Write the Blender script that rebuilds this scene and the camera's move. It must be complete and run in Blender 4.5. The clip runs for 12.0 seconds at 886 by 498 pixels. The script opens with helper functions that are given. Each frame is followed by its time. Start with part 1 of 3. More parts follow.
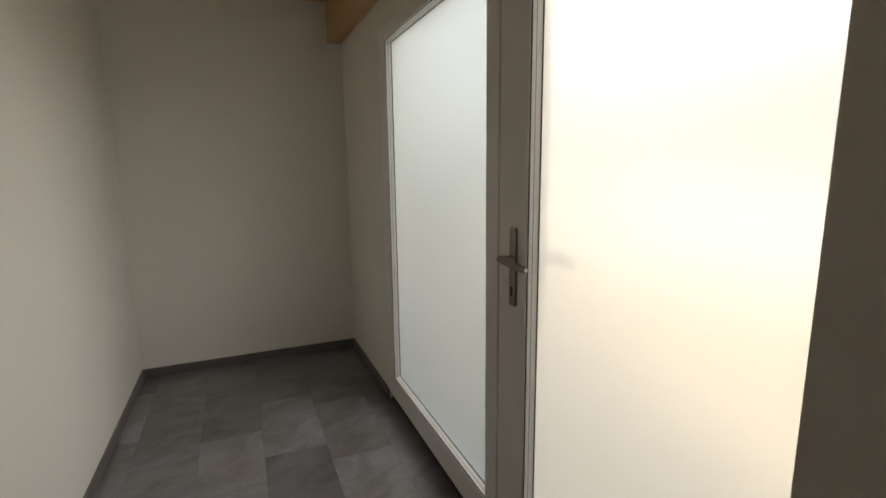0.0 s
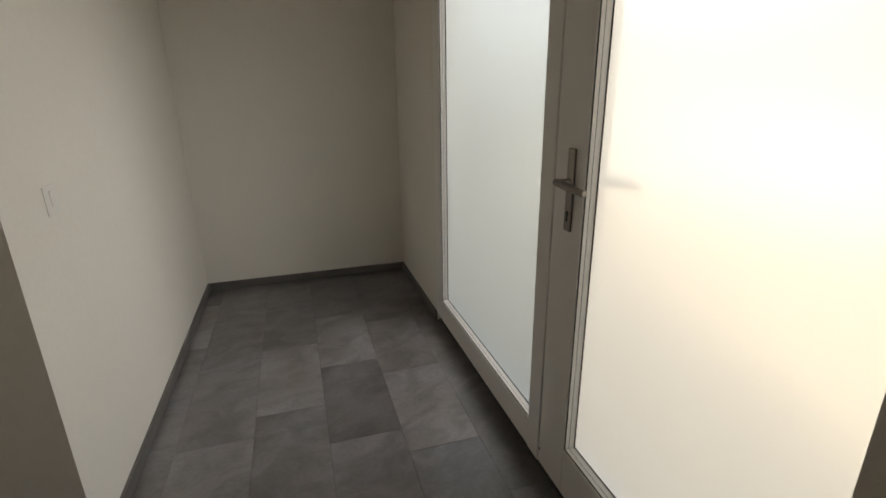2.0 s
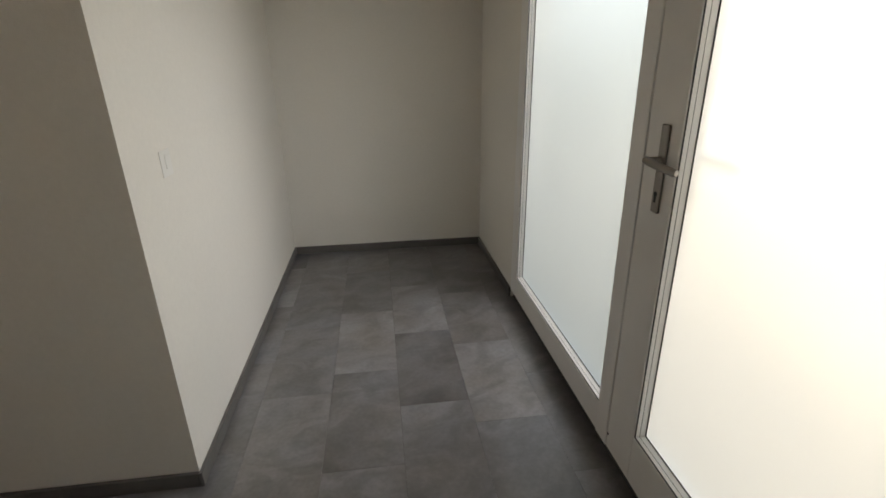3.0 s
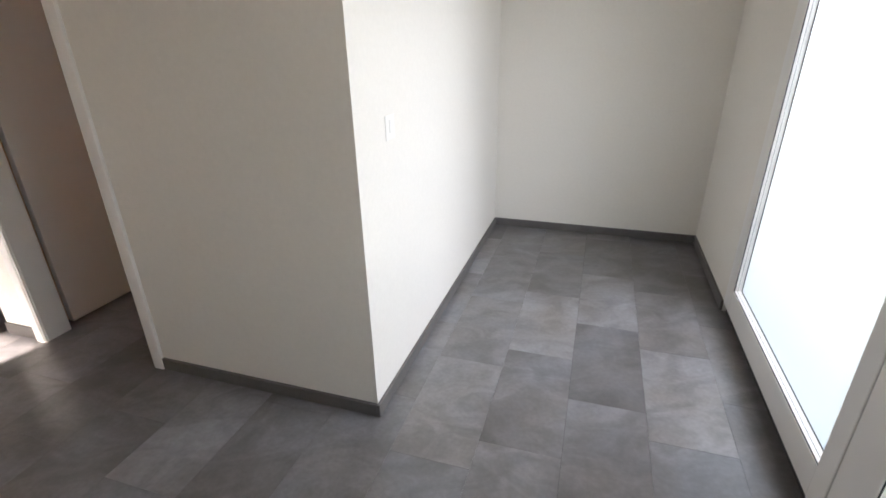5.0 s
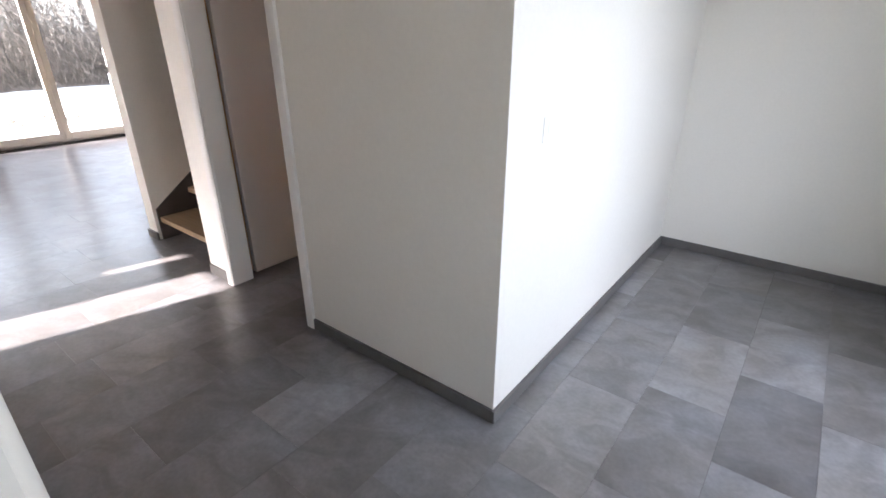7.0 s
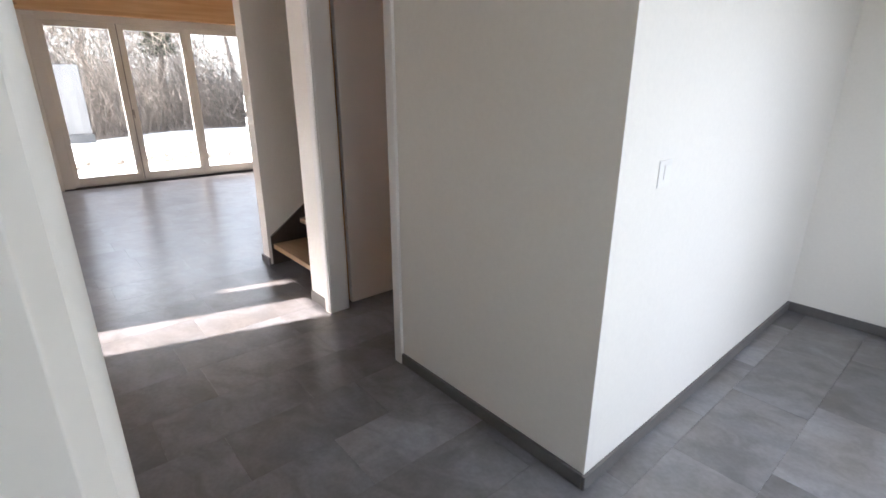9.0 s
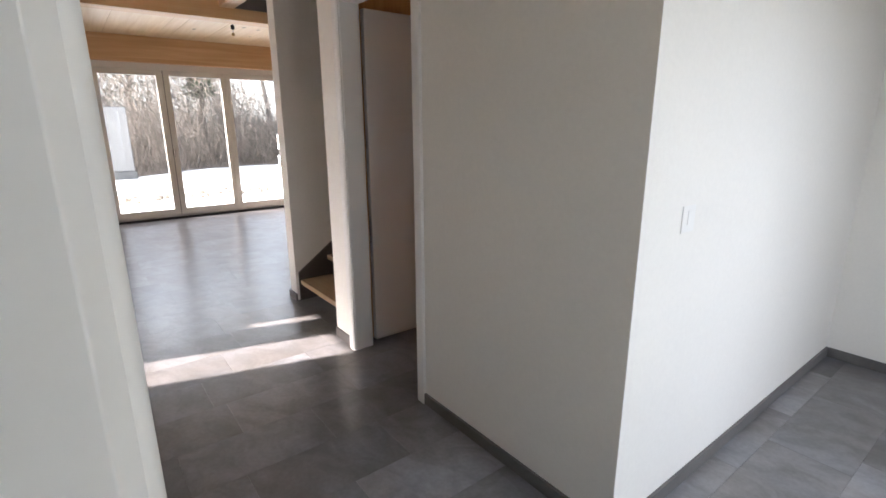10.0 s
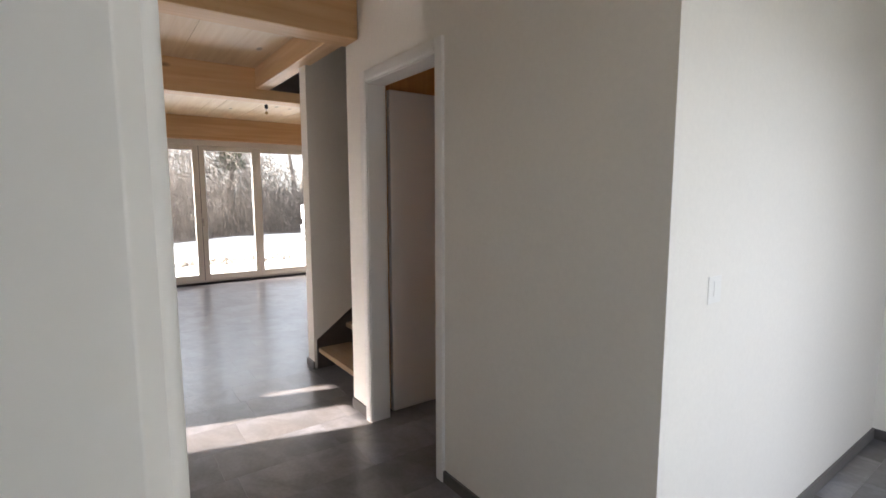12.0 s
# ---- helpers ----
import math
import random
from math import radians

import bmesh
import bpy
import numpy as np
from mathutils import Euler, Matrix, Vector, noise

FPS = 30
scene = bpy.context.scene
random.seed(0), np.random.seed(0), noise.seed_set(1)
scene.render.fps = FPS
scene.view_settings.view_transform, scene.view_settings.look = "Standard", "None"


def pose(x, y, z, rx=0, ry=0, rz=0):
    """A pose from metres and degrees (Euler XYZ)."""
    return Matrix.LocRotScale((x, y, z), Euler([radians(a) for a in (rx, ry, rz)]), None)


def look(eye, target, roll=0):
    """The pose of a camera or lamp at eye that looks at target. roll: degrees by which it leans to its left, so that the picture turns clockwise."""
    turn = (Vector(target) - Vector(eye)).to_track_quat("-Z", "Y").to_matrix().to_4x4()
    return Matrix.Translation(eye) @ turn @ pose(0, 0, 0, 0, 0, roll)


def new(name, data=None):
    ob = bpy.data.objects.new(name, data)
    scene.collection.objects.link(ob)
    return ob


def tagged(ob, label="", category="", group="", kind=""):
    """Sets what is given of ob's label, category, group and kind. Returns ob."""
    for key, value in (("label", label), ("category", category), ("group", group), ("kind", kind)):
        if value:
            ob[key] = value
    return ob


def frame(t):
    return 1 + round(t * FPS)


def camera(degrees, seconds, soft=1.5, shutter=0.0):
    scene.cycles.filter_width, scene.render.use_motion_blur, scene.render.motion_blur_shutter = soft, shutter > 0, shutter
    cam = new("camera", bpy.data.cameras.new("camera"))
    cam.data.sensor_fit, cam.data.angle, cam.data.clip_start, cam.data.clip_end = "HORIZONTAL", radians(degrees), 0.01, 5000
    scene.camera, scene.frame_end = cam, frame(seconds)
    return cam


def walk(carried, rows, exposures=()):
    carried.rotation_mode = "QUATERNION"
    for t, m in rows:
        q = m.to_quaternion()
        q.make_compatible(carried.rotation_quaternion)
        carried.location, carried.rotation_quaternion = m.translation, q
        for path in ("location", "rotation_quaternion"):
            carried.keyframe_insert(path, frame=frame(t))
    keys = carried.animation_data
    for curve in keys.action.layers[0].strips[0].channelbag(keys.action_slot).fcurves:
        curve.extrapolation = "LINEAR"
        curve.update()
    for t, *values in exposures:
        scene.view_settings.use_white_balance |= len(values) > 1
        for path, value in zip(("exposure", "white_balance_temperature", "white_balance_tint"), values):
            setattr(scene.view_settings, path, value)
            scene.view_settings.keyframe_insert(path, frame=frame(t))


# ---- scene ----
cam = camera(85.0, 12.0, soft=1.6)
PATH = [
    (0, (0.700, 0.547, 1.437), (1.462, 2.364, 1.094), -0.67),
    (0.5, (0.697, 0.546, 1.428), (1.453, 2.351, 1.012), -0.40),
    (1, (0.698, 0.556, 1.420), (1.440, 2.346, 0.925), -0.53),
    (1.5, (0.700, 0.564, 1.416), (1.375, 2.360, 0.852), -0.61),
    (2, (0.699, 0.580, 1.411), (1.250, 2.397, 0.783), -0.71),
    (2.5, (0.703, 0.584, 1.405), (1.112, 2.421, 0.729), -0.71),
    (3, (0.694, 0.575, 1.408), (0.933, 2.426, 0.689), -0.83),
    (3.5, (0.702, 0.585, 1.410), (0.723, 2.438, 0.657), -1.18),
    (5.5, (0.733, 0.651, 1.411), (0.014, 2.330, 0.595), -0.60),
    (6, (0.754, 0.679, 1.403), (-0.113, 2.287, 0.591), -0.39),
    (6.5, (0.781, 0.698, 1.403), (-0.235, 2.224, 0.603), -0.63),
    (7, (0.746, 0.717, 1.411), (-0.377, 2.159, 0.598), -0.05),
    (9, (0.712, 0.726, 1.380), (-0.728, 1.957, 0.738), 0.04),
    (9.5, (0.715, 0.723, 1.383), (-0.779, 1.923, 0.813), -0.03),
    (10, (0.730, 0.717, 1.413), (-0.806, 1.894, 0.909), -0.23),
    (10.5, (0.736, 0.713, 1.427), (-0.829, 1.880, 0.990), -0.28),
    (11, (0.732, 0.707, 1.425), (-0.859, 1.864, 1.065), -0.18),
    (11.5, (0.732, 0.703, 1.429), (-0.873, 1.858, 1.131), -0.19),
    (12, (0.728, 0.698, 1.415), (-0.892, 1.849, 1.189), -0.13),
]
walk(cam, [(t, look(e, a, r)) for t, e, a, r in PATH], exposures=[(0, 1.93, 7400, 15), (1, 1.97, 7400, 15), (2, 2.03, 7400, 15), (2.5, 2.17, 7250, 14), (3.5, 2.68, 6900, 14), (5.5, 3.66, 6100, 17), (7, 3.70, 5850, 17), (9, 3.48, 5900, 16), (10.5, 3.27, 6050, 16), (12, 3.14, 6150, 16)])

# ---------------------------------------------------------------- light
SUN_DIR = Vector((0.263, 0.922, -0.42)).normalized()
world = bpy.data.worlds.new("sky")
scene.world = world
world.use_nodes = True
wn = world.node_tree.nodes
sky = wn.new("ShaderNodeTexSky")
sky.sky_type = "NISHITA"
sky.sun_disc = False
sky.sun_elevation = math.asin(-SUN_DIR.z)
sky.sun_rotation = math.atan2(-SUN_DIR.x, -SUN_DIR.y)
sky.dust_density = 2.5
sky.ozone_density = 0.6
wn["Background"].inputs["Strength"].default_value = 0.15
haze = wn.new("ShaderNodeHueSaturation")   # thin winter haze: a whiter sky
haze.inputs["Saturation"].default_value = 0.30
world.node_tree.links.new(sky.outputs["Color"], haze.inputs["Color"])
world.node_tree.links.new(haze.outputs["Color"], wn["Background"].inputs["Color"])
sun = new("sun", bpy.data.lights.new("sun", "SUN"))
sun.data.energy = 5.0
sun.data.angle = radians(0.6)
sun.data.color = (1.0, 0.865, 0.71)
sun.matrix_world = look((0, 0, 30), Vector((0, 0, 30)) + SUN_DIR)

# daylight of the open sky before the frosted glazing
day = new("daylight", bpy.data.lights.new("daylight", "AREA"))
day.data.shape = "RECTANGLE"
day.data.size, day.data.size_y = 2.5, 1.3
day.data.energy = 10.0
day.data.color = (0.965, 0.98, 1.0)
day.matrix_world = look((2.75, 2.2, 2.6), (0.6, 2.1, 0.7))

# added fill lamp above the garden windows' head, on top of the sky's light
garden_fill = new("fill_lamp_garden", bpy.data.lights.new("fill_lamp_garden", "AREA"))
garden_fill.data.shape = "RECTANGLE"
garden_fill.data.size, garden_fill.data.size_y = 2.9, 1.1
garden_fill.data.energy = 13.5
garden_fill.data.color = (1.0, 0.98, 0.95)
garden_fill.matrix_world = look((-8.36, 2.45, 2.7), (-5.5, 2.45, 0.0))


# ---------------------------------------------------------------- helpers for materials
def material(name, color, rough=0.6, metal=0.0, spots=(), bump=(), spec=0.5, by_object=0.0, by_island=0.0, gloss_noise=0.0):
    """spots: (scale, amount, detail[, stretch]) brightness noise; bump: (scale, metres)."""
    m = bpy.data.materials.new(name)
    m.use_nodes = True
    nt = m.node_tree
    n, l = nt.nodes, nt.links
    b = n["Principled BSDF"]
    b.inputs["Roughness"].default_value = rough
    b.inputs["Metallic"].default_value = metal
    b.inputs["Specular IOR Level"].default_value = spec
    co = n.new("ShaderNodeTexCoord")
    where = co.outputs["Object"]
    if by_object:
        info = n.new("ShaderNodeObjectInfo")
        add = n.new("ShaderNodeVectorMath")
        add.operation = "MULTIPLY_ADD"
        l.new(info.outputs["Random"], add.inputs[0])
        add.inputs[1].default_value = (37.0, 53.0, 11.0)
        l.new(co.outputs["Object"], add.inputs[2])
        where = add.outputs[0]
    value = None
    terms = []
    for s in spots:
        scale, amount, detail = s[:3]
        src = where
        if len(s) > 3:
            mp = n.new("ShaderNodeMapping")
            mp.inputs["Scale"].default_value = s[3]
            l.new(where, mp.inputs["Vector"])
            src = mp.outputs[0]
        t = n.new("ShaderNodeTexNoise")
        t.inputs["Scale"].default_value = scale
        t.inputs["Detail"].default_value = detail
        t.inputs["Roughness"].default_value = 0.6
        l.new(src, t.inputs["Vector"])
        r = n.new("ShaderNodeMapRange")
        r.inputs["From Min"].default_value, r.inputs["From Max"].default_value = 0.25, 0.75
        r.inputs["To Min"].default_value, r.inputs["To Max"].default_value = 1 - amount, 1 + amount
        l.new(t.outputs["Fac"], r.inputs["Value"])
        terms.append((r.outputs[0], t.outputs["Fac"]))
    if by_object:
        r = n.new("ShaderNodeMapRange")
        r.inputs["To Min"].default_value, r.inputs["To Max"].default_value = 1 - by_object, 1 + by_object
        l.new(info.outputs["Random"], r.inputs["Value"])
        terms.append((r.outputs[0], None))
    if by_island:
        g = n.new("ShaderNodeNewGeometry")
        r = n.new("ShaderNodeMapRange")
        r.inputs["To Min"].default_value, r.inputs["To Max"].default_value = 1 - by_island, 1 + by_island
        l.new(g.outputs["Random Per Island"], r.inputs["Value"])
        terms.append((r.outputs[0], None))
    for out, _ in terms:
        if value is None:
            value = out
        else:
            mul = n.new("ShaderNodeMath")
            mul.operation = "MULTIPLY"
            l.new(value, mul.inputs[0])
            l.new(out, mul.inputs[1])
            value = mul.outputs[0]
    if value is not None:
        sc = n.new("ShaderNodeVectorMath")
        sc.operation = "SCALE"
        sc.inputs[0].default_value = color[:3]
        l.new(value, sc.inputs["Scale"])
        l.new(sc.outputs[0], b.inputs["Base Color"])
    else:
        b.inputs["Base Color"].default_value = (*color[:3], 1)
    if gloss_noise and terms:
        r = n.new("ShaderNodeMapRange")
        r.inputs["From Min"].default_value, r.inputs["From Max"].default_value = 0.3, 0.7
        r.inputs["To Min"].default_value, r.inputs["To Max"].default_value = rough - gloss_noise, rough + gloss_noise
        l.new(terms[0][1], r.inputs["Value"])
        l.new(r.outputs[0], b.inputs["Roughness"])
    prev = None
    for scale, depth in bump:
        t = n.new("ShaderNodeTexNoise")
        t.inputs["Scale"].default_value = scale
        t.inputs["Detail"].default_value = 3
        l.new(where, t.inputs["Vector"])
        bp = n.new("ShaderNodeBump")
        bp.inputs["Strength"].default_value = 1.0
        bp.inputs["Distance"].default_value = depth
        l.new(t.outputs["Fac"], bp.inputs["Height"])
        if prev:
            l.new(prev, bp.inputs["Normal"])
        prev = bp.outputs[0]
    if prev:
        l.new(prev, b.inputs["Normal"])
    return m


def wood(name, light, dark, axis, rough=0.5):
    """Softwood: long grain along axis (0, 1 or 2), tone that wanders, a few knots."""
    m = bpy.data.materials.new(name)
    m.use_nodes = True
    nt = m.node_tree
    n, l = nt.nodes, nt.links
    b = n["Principled BSDF"]
    b.inputs["Roughness"].default_value = rough
    co = n.new("ShaderNodeTexCoord")
    geo = n.new("ShaderNodeNewGeometry")
    shift = n.new("ShaderNodeVectorMath")
    shift.operation = "MULTIPLY_ADD"
    l.new(geo.outputs["Random Per Island"], shift.inputs[0])
    shift.inputs[1].default_value = (13.0, 17.0, 19.0)
    l.new(co.outputs["Object"], shift.inputs[2])
    mp = n.new("ShaderNodeMapping")
    sc = [9.0, 9.0, 9.0]
    sc[axis] = 0.45
    mp.inputs["Scale"].default_value = sc
    l.new(shift.outputs[0], mp.inputs["Vector"])
    grain = n.new("ShaderNodeTexNoise")
    grain.inputs["Scale"].default_value = 2.2
    grain.inputs["Detail"].default_value = 5
    grain.inputs["Distortion"].default_value = 0.6
    l.new(mp.outputs[0], grain.inputs["Vector"])
    ramp = n.new("ShaderNodeValToRGB")
    ramp.color_ramp.elements[0].position, ramp.color_ramp.elements[0].color = 0.32, (*dark, 1)
    ramp.color_ramp.elements[1].position, ramp.color_ramp.elements[1].color = 0.68, (*light, 1)
    l.new(grain.outputs["Fac"], ramp.inputs["Fac"])
    mk = n.new("ShaderNodeMapping")
    sk = [3.6, 3.6, 3.6]
    sk[axis] = 1.6
    mk.inputs["Scale"].default_value = sk
    l.new(shift.outputs[0], mk.inputs["Vector"])
    knot = n.new("ShaderNodeTexVoronoi")
    knot.inputs["Scale"].default_value = 1.0
    l.new(mk.outputs[0], knot.inputs["Vector"])
    kr = n.new("ShaderNodeMapRange")
    kr.inputs["From Min"].default_value, kr.inputs["From Max"].default_value = 0.05, 0.10
    kr.inputs["To Min"].default_value, kr.inputs["To Max"].default_value = 0.4, 1.0
    l.new(knot.outputs["Distance"], kr.inputs["Value"])
    mul = n.new("ShaderNodeVectorMath")
    mul.operation = "SCALE"
    l.new(ramp.outputs["Color"], mul.inputs[0])
    l.new(kr.outputs[0], mul.inputs["Scale"])
    l.new(mul.outputs[0], b.inputs["Base Color"])
    bp = n.new("ShaderNodeBump")
    bp.inputs["Distance"].default_value = 0.0006
    l.new(grain.outputs["Fac"], bp.inputs["Height"])
    l.new(bp.outputs[0], b.inputs["Normal"])
    return m


PLASTER = material("white wall plaster", (0.80, 0.772, 0.722), 0.85, spots=((0.9, 0.015, 2), (60, 0.02, 3)), bump=((260, 0.0006), (70, 0.0005)), spec=0.3)
LACQUER = material("white lacquered wood", (0.77, 0.755, 0.73), 0.5, spots=((2, 0.02, 2),), bump=((40, 0.0001),), spec=0.3)
# LACQUER darkened for the near door lining: its weaker light put into the colour
LACQUER_SHADED = material("shaded white lacquered wood", (0.680, 0.655, 0.610), 0.5, spots=((2, 0.03, 3), (25, 0.02, 3)), bump=((40, 0.0001),), spec=0.3)
FRAME_WHITE = material("white painted window frame", (0.81, 0.80, 0.785), 0.30, spots=((3, 0.025, 3),), bump=((90, 0.0001),))


def vinyl(name, tone, by_object=True, warm=(1.055, 0.985, 0.97), cool=(0.975, 0.978, 1.06)):
    """Stone-look vinyl: soft slanting clouds, small mottling, cool and warm greys."""
    m = bpy.data.materials.new(name)
    m.use_nodes = True
    n, l = m.node_tree.nodes, m.node_tree.links
    b = n["Principled BSDF"]
    b.inputs["Roughness"].default_value = 0.29
    b.inputs["Specular IOR Level"].default_value = 0.8
    co = n.new("ShaderNodeTexCoord")
    if by_object:
        rnd = n.new("ShaderNodeObjectInfo").outputs["Random"]
    else:
        rnd = n.new("ShaderNodeNewGeometry").outputs["Random Per Island"]
    at = n.new("ShaderNodeVectorMath")
    at.operation = "MULTIPLY_ADD"
    l.new(rnd, at.inputs[0])
    at.inputs[1].default_value = (37.0, 53.0, 11.0)
    l.new(co.outputs["Object"], at.inputs[2])

    def clouds(scale, amount, detail, stretch=(1, 1, 1), turn=0.0, warp=0.0):
        mp = n.new("ShaderNodeMapping")
        mp.vector_type = "TEXTURE"
        mp.inputs["Rotation"].default_value = (0, 0, radians(turn))
        mp.inputs["Scale"].default_value = stretch
        l.new(at.outputs[0], mp.inputs["Vector"])
        t = n.new("ShaderNodeTexNoise")
        t.inputs["Scale"].default_value = scale
        t.inputs["Detail"].default_value = detail
        t.inputs["Roughness"].default_value = 0.55
        t.inputs["Distortion"].default_value = warp
        l.new(mp.outputs[0], t.inputs["Vector"])
        r = n.new("ShaderNodeMapRange")
        r.interpolation_type = "SMOOTHSTEP"
        r.inputs["From Min"].default_value, r.inputs["From Max"].default_value = 0.22, 0.78
        r.inputs["To Min"].default_value, r.inputs["To Max"].default_value = 1 - amount, 1 + amount
        l.new(t.outputs["Fac"], r.inputs["Value"])
        return t.outputs["Fac"], r.outputs[0]

    broad, v1 = clouds(6.5, 0.27, 5, (1.45, 1, 1), 24, 1.1)
    patch, v2 = clouds(2.6, 0.22, 3)
    fine, v3 = clouds(55, 0.10, 4)
    each = n.new("ShaderNodeMapRange")
    each.inputs["To Min"].default_value, each.inputs["To Max"].default_value = 0.92, 1.08
    l.new(rnd, each.inputs["Value"])
    value = each.outputs[0]
    for v in (v1, v2, v3):
        mul = n.new("ShaderNodeMath")
        mul.operation = "MULTIPLY"
        l.new(value, mul.inputs[0])
        l.new(v, mul.inputs[1])
        value = mul.outputs[0]
    hue = n.new("ShaderNodeValToRGB")
    hue.color_ramp.elements[0].position, hue.color_ramp.elements[0].color = 0.35, tuple(tone * c for c in warm) + (1,)
    hue.color_ramp.elements[1].position, hue.color_ramp.elements[1].color = 0.65, tuple(tone * c for c in cool) + (1,)
    l.new(patch, hue.inputs["Fac"])
    sc = n.new("ShaderNodeVectorMath")
    sc.operation = "SCALE"
    l.new(hue.outputs["Color"], sc.inputs[0])
    l.new(value, sc.inputs["Scale"])
    l.new(sc.outputs[0], b.inputs["Base Color"])
    bp = n.new("ShaderNodeBump")
    bp.inputs["Distance"].default_value = 0.00015
    l.new(fine, bp.inputs["Height"])
    l.new(bp.outputs[0], b.inputs["Normal"])
    return m


VINYL = {"dark": vinyl("dark grey stone-look vinyl", 0.128), "mid": vinyl("grey stone-look vinyl", 0.154), "light": vinyl("light grey stone-look vinyl", 0.188)}
VINYL_FAR = vinyl("grey stone-look vinyl rows", 0.145, False)
JOINT = material("dark joint", (0.06, 0.057, 0.056), 0.8, spots=((9, 0.2, 3),))
SKIRTING = material("grey skirting", (0.13, 0.123, 0.119), 0.45, spots=((6, 0.12, 4), (50, 0.06, 3)), bump=((150, 0.0002),))
BEAM_Y = wood("glued spruce along y", (0.66, 0.425, 0.22), (0.55, 0.325, 0.145), 1)
BEAM_X = wood("glued spruce along x", (0.70, 0.48, 0.27), (0.60, 0.375, 0.185), 0)
BOARD = wood("pale spruce boards", (0.70, 0.53, 0.33), (0.61, 0.43, 0.24), 0)
LINING_WOOD = wood("honey-coloured lining boards", (0.66, 0.38, 0.14), (0.54, 0.28, 0.09), 2)
OAK = wood("oak treads", (0.36, 0.25, 0.15), (0.27, 0.18, 0.10), 0, 0.45)
STRINGER = material("dark stained stringer", (0.075, 0.062, 0.055), 0.5, spots=((8, 0.2, 4, (1, 0.3, 1)),), bump=((80, 0.0002),))
STEEL = material("brushed steel", (0.30, 0.275, 0.25), 0.46, 1.0, spots=((40, 0.06, 3, (1, 1, 0.1)),))
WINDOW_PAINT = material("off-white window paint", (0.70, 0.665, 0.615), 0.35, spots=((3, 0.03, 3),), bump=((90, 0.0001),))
GASKET = material("black rubber", (0.015, 0.015, 0.016), 0.6, spots=((30, 0.1, 2),))
BRASS = material("brass socket", (0.45, 0.30, 0.12), 0.35, 1.0)
SWITCH = material("white plastic", (0.80, 0.785, 0.755), 0.45)


def ground_cover():
    """Old snow, giving way to brown leaf litter under the scrub at the garden's end."""
    m = material("old snow and leaf litter", (0.84, 0.83, 0.81), 0.9, spots=((0.25, 0.12, 5), (3, 0.10, 5)), bump=((2.0, 0.08), (14, 0.02)))
    n, l = m.node_tree.nodes, m.node_tree.links
    b = n["Principled BSDF"]
    snow = b.inputs["Base Color"].links[0].from_socket
    co = n.new("ShaderNodeTexCoord")
    xyz = n.new("ShaderNodeSeparateXYZ")
    l.new(co.outputs["Object"], xyz.inputs[0])
    bend = n.new("ShaderNodeMapRange")      # the edge of the wood recedes towards +y
    bend.inputs["From Min"].default_value, bend.inputs["From Max"].default_value = 2.2, 4.6
    bend.inputs["To Min"].default_value, bend.inputs["To Max"].default_value = 0.0, 1.5
    l.new(xyz.outputs["Y"], bend.inputs["Value"])
    rough = n.new("ShaderNodeTexNoise")
    rough.inputs["Scale"].default_value = 1.6
    rough.inputs["Detail"].default_value = 5
    l.new(co.outputs["Object"], rough.inputs["Vector"])
    add = n.new("ShaderNodeMath")
    l.new(xyz.outputs["X"], add.inputs[0])
    l.new(bend.outputs[0], add.inputs[1])
    more = n.new("ShaderNodeMath")
    l.new(add.outputs[0], more.inputs[0])
    l.new(rough.outputs["Fac"], more.inputs[1])
    edge = n.new("ShaderNodeMapRange")
    edge.inputs["From Min"].default_value, edge.inputs["From Max"].default_value = -16.5, -16.1
    l.new(more.outputs[0], edge.inputs["Value"])
    fine = n.new("ShaderNodeTexNoise")
    fine.inputs["Scale"].default_value = 9.0
    fine.inputs["Detail"].default_value = 6
    l.new(co.outputs["Object"], fine.inputs["Vector"])
    litter = n.new("ShaderNodeValToRGB")
    litter.color_ramp.elements[0].position, litter.color_ramp.elements[0].color = 0.3, (0.06, 0.048, 0.038, 1)
    litter.color_ramp.elements[1].position, litter.color_ramp.elements[1].color = 0.75, (0.19, 0.155, 0.125, 1)
    l.new(fine.outputs["Fac"], litter.inputs["Fac"])
    mix = n.new("ShaderNodeMix")
    mix.data_type = "RGBA"
    l.new(edge.outputs[0], mix.inputs[0])
    l.new(litter.outputs["Color"], mix.inputs[6])
    l.new(snow, mix.inputs[7])
    l.new(mix.outputs[2], b.inputs["Base Color"])
    return m


SNOW = ground_cover()
PAVING = material("pale sandy paving", (0.58, 0.52, 0.42), 0.85, spots=((0.6, 0.12, 4), (9, 0.1, 4)), bump=((60, 0.001),))
RENDER = material("white outer render", (0.74, 0.72, 0.68), 0.9, spots=((0.5, 0.06, 4), (30, 0.04, 3)), bump=((80, 0.001),))
CLADDING = material("grey window cladding", (0.16, 0.155, 0.15), 0.5, spots=((4, 0.05, 3),))
TWIG = material("bare twigs", (0.155, 0.130, 0.109), 0.8, spots=((0.9, 0.45, 3), (0.35, 0.2, 2)), by_island=0.8)
BARK = material("grey bark", (0.12, 0.10, 0.085), 0.85, spots=((14, 0.3, 4),), bump=((30, 0.01),))
NEEDLE = material("conifer green", (0.035, 0.06, 0.028), 0.7, by_island=0.4)
WHITE_PANEL = material("pale cabinet sheet", (0.11, 0.11, 0.112), 0.5, spots=((2, 0.04, 3),))
BLOCK = material("white aerated block", (0.78, 0.77, 0.75), 0.9, spots=((8, 0.06, 4),), bump=((40, 0.002),))
DARK_BASE = material("dark concrete plinth", (0.07, 0.07, 0.07), 0.8, spots=((6, 0.2, 4),))
